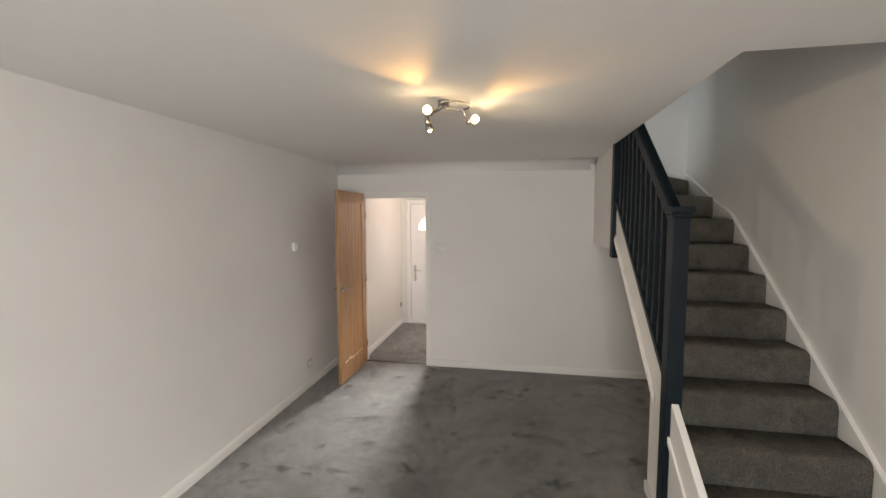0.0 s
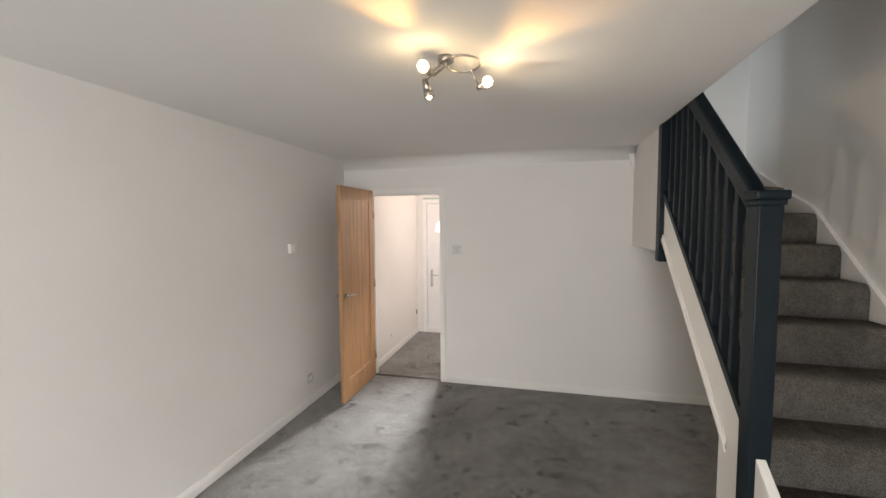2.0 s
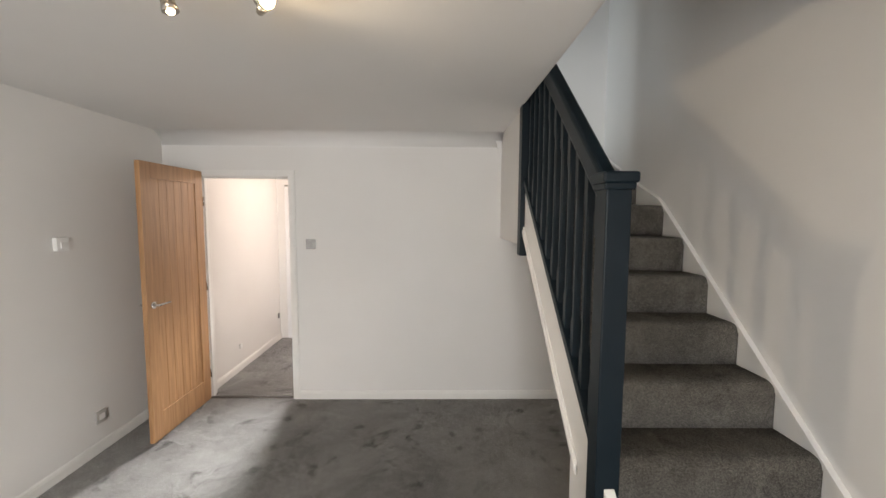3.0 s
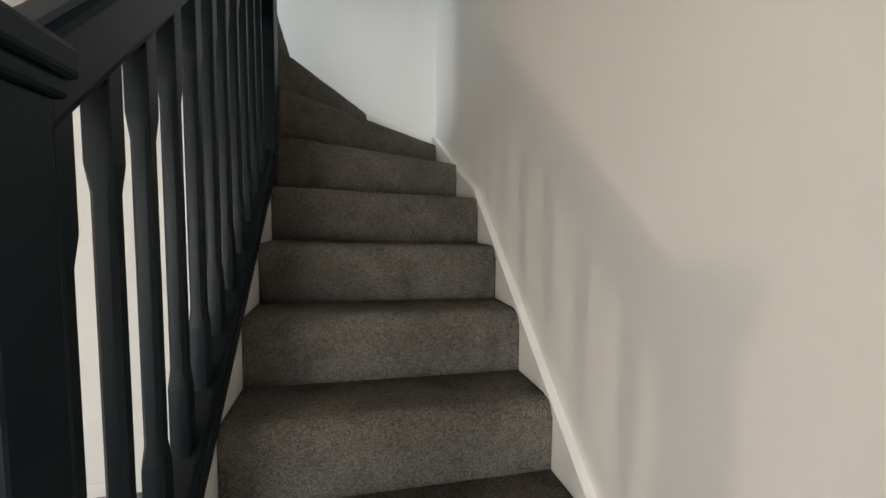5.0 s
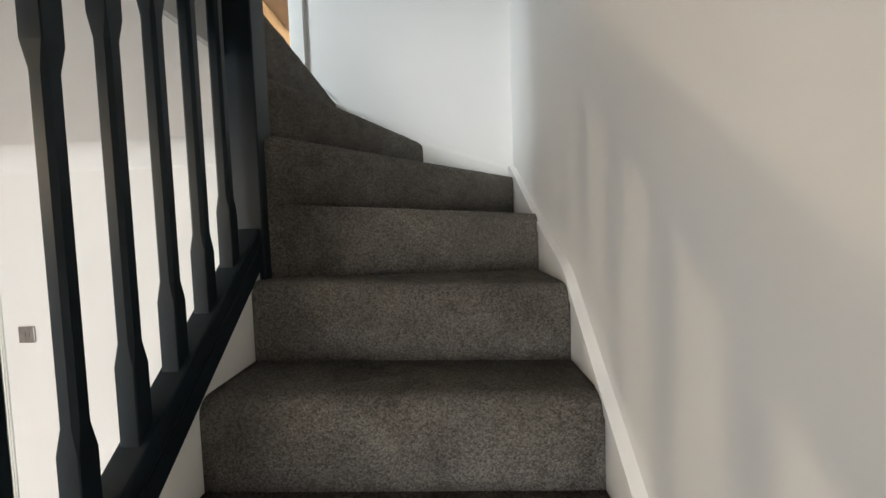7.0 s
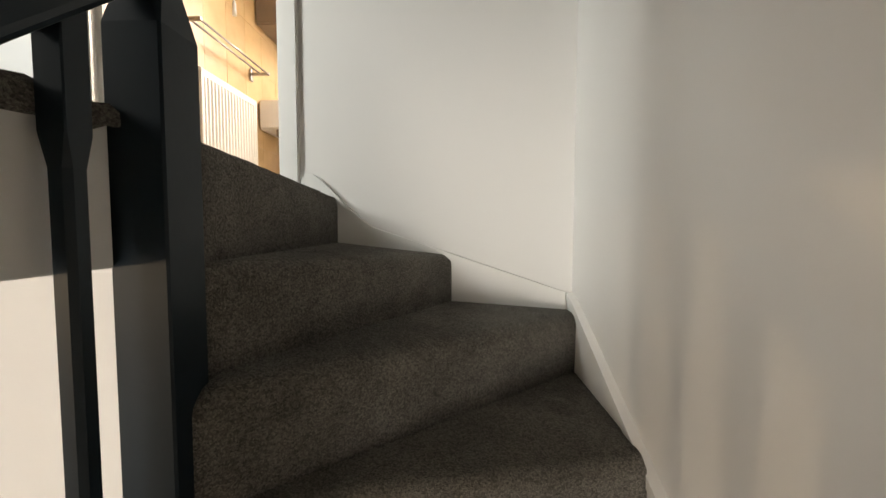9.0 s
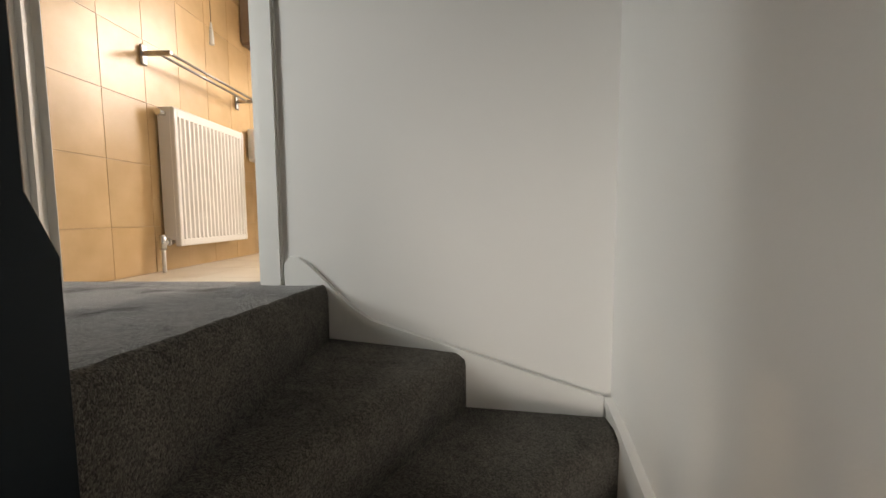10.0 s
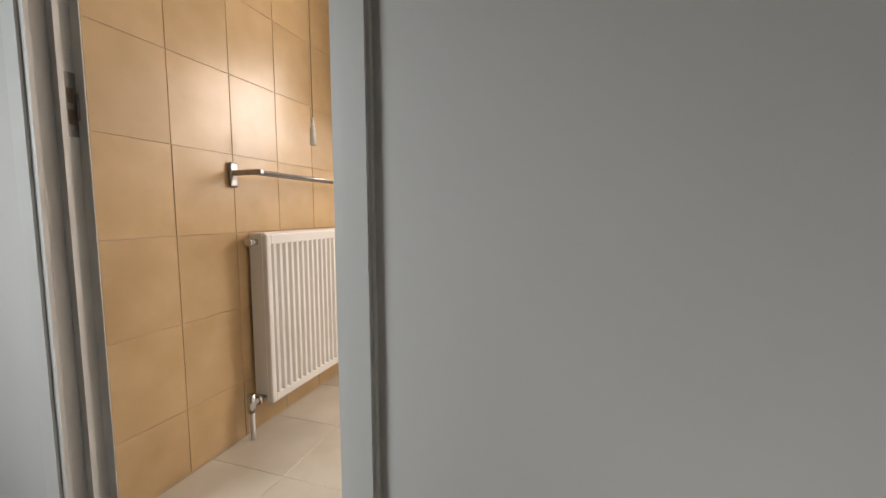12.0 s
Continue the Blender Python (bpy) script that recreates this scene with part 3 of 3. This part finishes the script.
def fan(r0, r1, a0, a1, y0_, y1_):
    pts = [(FC + r1 * math.cos(radians(a)), FZ0 + r1 * math.sin(radians(a))) for a in np.linspace(a0, a1, 9)]
    pts += [(FC + r0 * math.cos(radians(a)), FZ0 + r0 * math.sin(radians(a))) for a in np.linspace(a1, a0, 9)]
    return prism(pts, "y", y0_, y1_)


under(front, part("fanlight_rim", fan(FR, FR + 0.022, 0, 180, 6.656, 6.666), UPVC))
for i in range(4):
    under(front, part("fanlight_pane", fan(0.07, FR, 3 + 45 * i, 42 + 45 * i, 6.66, 6.6648), FROSTED))
for z0_, z1_ in ((0.14, 0.62), (0.78, 1.42)):
    for x0_, x1_ in ((FX0 + 0.13, FC - 0.03), (FC + 0.03, FX1 - 0.13)):
        bm = box(x0_, x1_, 6.659, 6.6655, z0_, z1_, 0.003)
        merged(bm, box(x0_ + 0.03, x1_ - 0.03, 6.655, 6.66, z0_ + 0.03, z1_ - 0.03, 0.002))
        under(front, part("raised_panel", bm, UPVC))
bm = box(-1.075, -1.035, 6.652, 6.6655, 0.72, 0.98, 0.004)
merged(bm, tube((-1.055, 6.654, 0.90), (-1.055, 6.615, 0.90), 0.009), tube((-1.060, 6.618, 0.90), (-0.940, 6.618, 0.90), 0.009))
under(front, part("handle", bm, CHROME, label="chrome lever handle on a long plate"))
under(front, part("letterbox", box(FC - 0.13, FC + 0.13, 6.65, 6.6655, 0.65, 0.73, 0.005), CHROME))


# ---- wall fittings of the living room and hall ----
def wall_plate(name, place, facing, w, h, d, mat, label, category, extra=None):
    """A plate on a wall: facing is 'x' or '-y'; the extra names a raised detail."""
    o = thing(name, place, label, category)
    x, y, z = place
    bm_ = box(x, x + d, y - w / 2, y + w / 2, z - h / 2, z + h / 2, 0.003) if facing == "x" else box(x - w / 2, x + w / 2, y - d, y, z - h / 2, z + h / 2, 0.003)
    under(o, part("plate", bm_, mat))
    if extra:
        ename, ew, eh, ed, emat, offs = extra
        for oy, oz in offs:
            bm_ = box(x + d - 0.001, x + d + ed, y + oy - ew / 2, y + oy + ew / 2, z + oz - eh / 2, z + oz + eh / 2, 0.001) if facing == "x" else box(x + oy - ew / 2, x + oy + ew / 2, y - d - ed, y - d + 0.001, z + oz - eh / 2, z + oz + eh / 2, 0.001)
            under(o, part(ename, bm_, emat))
    return o


wall_plate("light_switch", (-0.277, YF - 0.0005, 1.428), "-y", 0.087, 0.087, 0.008, STEEL, "brushed metal light switch on the white wall", "light switch", ("rocker", 0.014, 0.026, 0.003, STEEL, ((-0.012, 0), (0.012, 0))))
wall_plate("thermostat", (XL + 0.0005, 3.80, 1.495), "x", 0.085, 0.085, 0.028, PLASTIC, "white plastic thermostat box on the wall", "thermostat", ("dial", 0.035, 0.035, 0.006, PLASTIC, ((0, -0.005),)))
wall_plate("power_socket", (XL + 0.0005, 4.02, 0.250), "x", 0.090, 0.090, 0.010, NICKEL, "brushed metal power socket above the baseboard", "socket", ("insert", 0.05, 0.04, 0.002, PLASTIC, ((0, 0),)))
wall_plate("cable_outlet", (-1.2895, 5.53, 0.26), "x", 0.05, 0.05, 0.012, PLASTIC, "small white cable outlet on the hall wall", "outlet")
wall_plate("door_sensor", (-1.2895, 6.58, 0.33), "x", 0.03, 0.07, 0.018, STEEL, "small metal sensor beside the front door", "sensor")

# ---- ceiling light ----
lamp = thing("ceiling_light", (0.23, 2.40, CEIL), "chrome ceiling light with a ring and three spots", "ceiling light")
under(lamp, part("canopy", merged(tube((0.18, 2.37, CEIL - 0.022), (0.18, 2.37, CEIL - 0.0005), 0.032, 24), tube((0.18, 2.37, CEIL - 0.04), (0.18, 2.37, CEIL - 0.02), 0.010)), STEEL))


def ring(cx, cy, z, rx, ry, r):
    bm = bmesh.new()
    loops = []
    for i in range(48):
        a = 2 * math.pi * i / 48
        d = Vector((math.cos(a), math.sin(a), 0))
        loops.append([bm.verts.new(Vector((cx + rx * d.x, cy + ry * d.y, z)) + r * (math.cos(b) * d + math.sin(b) * Vector((0, 0, 1)))) for b in (2 * math.pi * j / 8 for j in range(8))])
    for i in range(48):
        a, b = loops[i], loops[(i + 1) % 48]
        for j in range(8):
            bm.faces.new((a[j], b[j], b[(j + 1) % 8], a[(j + 1) % 8])).smooth = True
    return bm


under(lamp, part("ring", ring(0.243, 2.405, CEIL - 0.022, 0.072, 0.090, 0.005), STEEL))
under(lamp, part("arm", tube((0.18, 2.37, CEIL - 0.034), (0.11, 2.44, CEIL - 0.045), 0.006), STEEL))


def spot_head(place, way, lit, size=0.022):
    place, way = Vector(place), Vector(way).normalized()
    joint = place - way * 0.075
    body = merged(tube(place - way * 0.085, place - way * 0.03, 0.012, 20, 0.019), tube(place - way * 0.03, place - way * 0.008, 0.019, 20, 0.023))
    head = under(lamp, part("spot_head", body, STEEL))
    stem = under(lamp, part("arm", tube(joint, (joint.x * 0.55 + 0.104, joint.y * 0.55 + 1.063, CEIL - 0.024), 0.0035), STEEL))
    bm = bmesh.new()
    bmesh.ops.create_uvsphere(bm, u_segments=16, v_segments=10, radius=size, matrix=Matrix.Translation(place - way * (0.022 - size)))
    for f in bm.faces:
        f.smooth = True
    under(lamp, part("bulb", bm, BULB if lit else PLASTIC, label="lit warm bulb" if lit else "unlit bulb"))


spot_head(BULB1, AIM1, True)
spot_head(BULB2, AIM2, True)
spot_head(BULB3, AIM3, True, 0.012)

# ---- landing edge ----
structure("trim", box(1.3905, 1.401, WELL_Y + 0.001, 3.852, CEIL + 0.002, LAND + 0.046, 0.0015), WALL, "white painted board along the edge of the landing", "trim")
bm = bmesh.new()
rnd = random.Random(4)
rows_ = []
for i in range(90):
    y = WELL_Y + 0.02 + (3.852 - WELL_Y) * i / 89
    w, h, d = 0.006 + rnd.uniform(0, 0.012), 0.034 + rnd.uniform(-0.010, 0.010), rnd.uniform(-0.008, 0.008)
    rows_.append([bm.verts.new(p) for p in ((1.34, y, LAND + 0.0435), (1.372, y, LAND + 0.052), (1.396 + w * 0.6, y, LAND + 0.060 + d * 0.6), (1.402 + w, y, LAND + 0.050), (1.403 + w, y, LAND + 0.062 - h), (1.402, y, LAND + 0.060 - h + d))])
for a, b in zip(rows_, rows_[1:]):
    for j in range(5):
        bm.faces.new((a[j], b[j], b[j + 1], a[j + 1]))
tagged(part("carpet_edge", bm, STAIR_CARPET_SHADED), "frayed grey carpet edge lapping over the landing", "carpet edge")

# ---- bathroom ----
frame_2 = thing("door_2", (BX0, YF, UP), "white painted door lining and architrave of the bathroom", "door frame", kind="structure")
bm = bmesh.new()
architrave(bm, BX0, BX1, YF, LAND - 0.03, BH, -1, 0.072, 0.018)
under(frame_2, part("architrave", bm, TRIM))
bm = bmesh.new()
add_box(bm, BX0 - 0.0005, BX0 + 0.010, YF + 0.03, YF + WT + 0.012, UP, BH)
add_box(bm, BX0 + 0.010, BX0 + 0.022, YF + 0.03, YF + 0.042, UP, BH - 0.012)
add_box(bm, BX0 + 0.010, BW + 0.006, YF + 0.0705, YF + 0.0728, UP, BH)
add_box(bm, BX1 - 0.010, BX1 + 0.0005, YF + 0.03, YF + WT + 0.012, UP, BH)
add_box(bm, BX1 - 0.022, BX1 - 0.010, YF + 0.03, YF + 0.062, UP, BH - 0.012)
add_box(bm, BX0 + 0.010, BX1 - 0.010, YF + 0.03, YF + 0.062, BH - 0.012, BH)
under(frame_2, part("door_stop", bm, TRIM))
keep = under(frame_2, part("strike_plate", merged(box(BX0 + 0.0095, BX0 + 0.012, YF + 0.044, YF + 0.070, 3.522, 3.672, 0.0008), box(BX0 + 0.0115, BX0 + 0.020, YF + 0.066, YF + 0.073, 3.562, 3.625, 0.002)), STEEL, label="dull steel strike plate"))
under(frame_2, part("latch_hole", box(BX0 + 0.0115, BX0 + 0.0125, YF + 0.050, YF + 0.063, 3.550, 3.585), BROWN))
under(frame_2, part("latch_hole", box(BX0 + 0.0115, BX0 + 0.0125, YF + 0.050, YF + 0.063, 3.600, 3.635), BROWN))

# radiator with pressed flutes
radiator = thing("radiator", (0.545, 5.655, 2.645), "white steel panel radiator hung on beige tiles", "radiator")
RY0, RY1, RZ0, RZ1 = 5.359, 5.940, 2.645, 3.265
prof = []
nf = 17
x0_, x1_ = 0.576, 0.585
prof.append((x0_, RY0 + 0.022))
pitch = (RY1 - RY0 - 0.044) / nf
for i in range(nf):
    c = RY0 + 0.022 + pitch * (i + 0.525)
    prof += [(x0_, c - pitch * 0.40), (x1_, c - pitch * 0.16), (x1_, c + pitch * 0.16), (x0_, c + pitch * 0.40)]
prof.append((x0_, RY1 - 0.022))
prof += [(0.560, RY1 - 0.022), (0.560, RY0 + 0.022)]
under(radiator, part("fluted_panel", prism(prof, "z", RZ0 + 0.03, RZ1 - 0.035), ENAMEL))
bm = box(0.555, 0.585, RY0, RY0 + 0.024, RZ0, RZ1, 0.006)
merged(bm, box(0.555, 0.585, RY1 - 0.024, RY1, RZ0, RZ1, 0.006), box(0.555, 0.584, RY0 + 0.02, RY1 - 0.02, RZ1 - 0.04, RZ1, 0.006), box(0.555, 0.584, RY0 + 0.02, RY1 - 0.02, RZ0, RZ0 + 0.034, 0.006))
under(radiator, part("panel_frame", bm, ENAMEL))
under(radiator, part("top_grille", box(0.511, 0.577, RY0 + 0.003, RY1 - 0.003, RZ1 - 0.008, RZ1 + 0.004, 0.003), ENAMEL))
under(radiator, part("side_panel", box(0.509, 0.565, RY0 - 0.001, RY0 + 0.003, RZ0 + 0.03, RZ1 + 0.002, 0.001), ENAMEL))
under(radiator, part("bracket", box(0.488, 0.557, RY0 + 0.08, RY0 + 0.11, RZ0 + 0.08, RZ1 - 0.08), ENAMEL))
under(radiator, part("bracket", box(0.488, 0.557, RY1 - 0.11, RY1 - 0.08, RZ0 + 0.08, RZ1 - 0.08), ENAMEL))
under(radiator, part("bleed_valve", merged(tube((0.540, RY0 - 0.034, RZ1 - 0.028), (0.540, RY0 + 0.01, RZ1 - 0.028), 0.011), tube((0.540, RY0 - 0.040, RZ1 - 0.028), (0.540, RY0 - 0.028, RZ1 - 0.028), 0.016, 8)), CHROME))
under(radiator, part("lockshield_valve", merged(tube((0.540, RY0 - 0.055, RZ0 - 0.01), (0.540, RY0 - 0.055, RZ0 + 0.055), 0.014), tube((0.540, RY0 - 0.06, RZ0 + 0.02), (0.540, RY0 + 0.01, RZ0 + 0.02), 0.011), tube((0.540, RY0 - 0.030, RZ0 + 0.02), (0.540, RY0 - 0.012, RZ0 + 0.02), 0.018, 6)), CHROME))
under(radiator, part("pipe", tube((0.540, RY0 - 0.055, UP + 0.004), (0.540, RY0 - 0.055, RZ0), 0.0085), ENAMEL))

# double towel rail
rail = thing("towel_rail", (0.525, 5.625, 3.470), "double steel towel rail fixed to beige tiles", "towel rail")
for y in (5.308, 6.035):
    plate = box(BW + 0.0065, BW + 0.018, y - 0.018, y + 0.018, 3.426, 3.511, 0.007, 3)
    under(rail, part("wall_plate", plate, STEEL))
    under(rail, part("arm", box(BW + 0.016, BW + 0.135, y - 0.010, y + 0.010, 3.466, 3.484, 0.004), STEEL))
for x in (BW + 0.075, BW + 0.125):
    under(rail, part("bar", tube((x, 5.305, 3.475), (x, 6.038, 3.475), 0.006), STEEL))

# light pull cord
cord = thing("pull_cord", (0.687, 5.504, 3.630), "light pull cord with a clear acrylic handle", "pull cord")
under(cord, part("string", tube((0.687, 5.504, 3.672), (0.687, 5.504, UCEIL), 0.0015, 6), BROWN))
under(cord, part("pull_handle", merged(tube((0.687, 5.504, 3.588), (0.687, 5.504, 3.653), 0.012, 8, 0.009), tube((0.687, 5.504, 3.653), (0.687, 5.504, 3.688), 0.008, 8, 0.004)), ACRYLIC))
under(cord, part("ceiling_box", tube((0.687, 5.504, UCEIL - 0.03), (0.687, 5.504, UCEIL), 0.035, 24), PLASTIC))

# wall cabinet and basin beyond the radiator
cab = thing("wall_cabinet", (0.685, 6.385, 3.845), "brown wall cabinet hung on beige tiles", "cabinet")
under(cab, part("body", box(BW + 0.008, 0.975, 6.130, 6.685, 3.845, 4.600, 0.004), BROWN))
under(cab, part("door", box(BW + 0.014, 0.969, 6.112, 6.129, 3.851, 4.594, 0.003), BROWN))
basin = thing("wash_basin", (0.725, 6.385, 2.597), "white ceramic basin on a brown shelf", "basin")
bm = prism([(BW + 0.008, 3.132 ), (0.905, 3.132 ), (0.955, 3.192 ), (0.975, 3.332 ), (0.945, 3.332 ), (0.915, 3.222 ), (0.575, 3.202 ), (0.535, 3.332 ), (BW + 0.008, 3.332 )], "y", 6.150, 6.665, 0.008)
merged(bm, box(BW + 0.02, 0.955, 6.120, 6.155, 3.137 , 3.332 , 0.008), box(BW + 0.02, 0.955, 6.645, 6.680, 3.137 , 3.332 , 0.008))
under(basin, part("bowl", bm, UPVC))
under(basin, part("shelf", box(0.625, 0.975, 6.125, 6.675, 3.082 , 3.131 , 0.003), BROWN))
under(basin, part("pedestal", tube((0.685, 6.385, UP + 0.012), (0.685, 6.385, 3.082 ), 0.085, 24, 0.07), UPVC))
under(basin, part("overflow", tube((0.685, 6.121, 3.277 ), (0.685, 6.117, 3.277 ), 0.010, 12), STEEL))
under(basin, part("waste_hose", tube((0.825, 6.235, UP + 0.012), (0.805, 6.205, 3.092 ), 0.012, 10), BLACK))

# bathroom window that lets the daylight in
win = thing("window_2", (1.80, 7.0, 3.890), "white framed bathroom window with bright glass", "window", kind="structure")
bm = box(1.31, 1.37, 6.965, 6.999, 3.340, 4.440, 0.004)
merged(bm, box(2.23, 2.29, 6.965, 6.999, 3.340, 4.440, 0.004), box(1.37, 2.23, 6.965, 6.999, 3.340, 3.400, 0.004), box(1.37, 2.23, 6.965, 6.999, 4.380, 4.440, 0.004))
under(win, part("window_frame", bm, UPVC))
under(win, part("pane", box(1.37, 2.23, 6.985, 6.995, 3.400, 4.380), DAYGLASS))
win = thing("window_1", (0.6, YB, 1.3), "wide white framed living room window", "window", kind="structure")
bm = box(-0.6, -0.53, YB - 0.09, YB - 0.02, 0.45, 2.1, 0.004)
merged(bm, box(1.73, 1.8, YB - 0.09, YB - 0.02, 0.45, 2.1, 0.004), box(0.565, 0.635, YB - 0.09, YB - 0.02, 0.52, 2.03, 0.004), box(-0.53, 1.73, YB - 0.09, YB - 0.02, 0.45, 0.52, 0.004), box(-0.53, 1.73, YB - 0.09, YB - 0.02, 2.03, 2.1, 0.004))
under(win, part("window_frame", bm, UPVC))
under(win, part("pane", box(-0.53, 1.73, YB - 0.06, YB - 0.05, 0.52, 2.03), DAYGLASS))


# ---- bathroom tiles, piece by piece ----
def tile_mesh(name, w, h, t, mat):
    """One glazed tile lying in the plane of its first two sizes, thickness upwards."""
    bm = box(-w / 2, w / 2, -h / 2, h / 2, 0, t, 0.0010, 1)
    me = bpy.data.meshes.new(name)
    bmesh.ops.recalc_face_normals(bm, faces=bm.faces)
    bm.to_mesh(me)
    bm.free()
    me.materials.append(mat)
    return me


wall_b = bpy.data.objects["wall_bathroom_west"]
floor_b = bpy.data.objects["bathroom_floor"]
GAP = 0.0015
sizes = {}
rt = random.Random(7)
ycols = [YF + 0.075, 5.097] + [5.097 + 0.2205 * i for i in range(1, 9)] + [6.998]
zrows = [UP + 0.012, 2.738] + [2.738 + 0.2665 * i for i in range(1, 9)] + [UCEIL - 0.002]
for ya_, yb_ in zip(ycols, ycols[1:]):
    for za_, zb_ in zip(zrows, zrows[1:]):
        key = (round(yb_ - ya_, 3), round(zb_ - za_, 3))
        if key not in sizes:
            sizes[key] = tile_mesh("tile", key[0] - GAP, key[1] - GAP, 0.0028, TILE)
        o = new("tile", sizes[key])
        o.parent = wall_b
        o.matrix_world = Matrix.Translation((BW + rt.uniform(-0.0004, 0.0006), (ya_ + yb_) / 2, (za_ + zb_) / 2)) @ Matrix(((0, 0, 1), (1, 0, 0), (0, 1, 0))).to_4x4()
xcols = [BW + 0.007, 0.78, 1.10, 1.42, 1.74, 2.06, XR - 0.002]
yrows = [YF + 0.085, 5.17, 5.475, 5.78, 6.085, 6.39, 6.695, 6.998]
for xa_, xb_ in zip(xcols, xcols[1:]):
    for ya_, yb_ in zip(yrows, yrows[1:]):
        if ya_ < YF + WT and (xa_ > BX1 or xb_ < BX0):
            continue
        if ya_ < YF + WT:
            xa_, xb_ = max(xa_, BX0 + 0.012), min(xb_, BX1 - 0.012)
        key = (round(xb_ - xa_, 3), round(yb_ - ya_, 3), "f")
        if key not in sizes:
            sizes[key] = tile_mesh("floor_tile", key[0] - GAP, key[1] - GAP, 0.008, FLOORTILE)
        o = new("floor_tile", sizes[key])
        o.parent = floor_b
        o.matrix_world = Matrix.Translation(((xa_ + xb_) / 2, (ya_ + yb_) / 2, UP + 0.0025 + rt.uniform(0, 0.0005)))
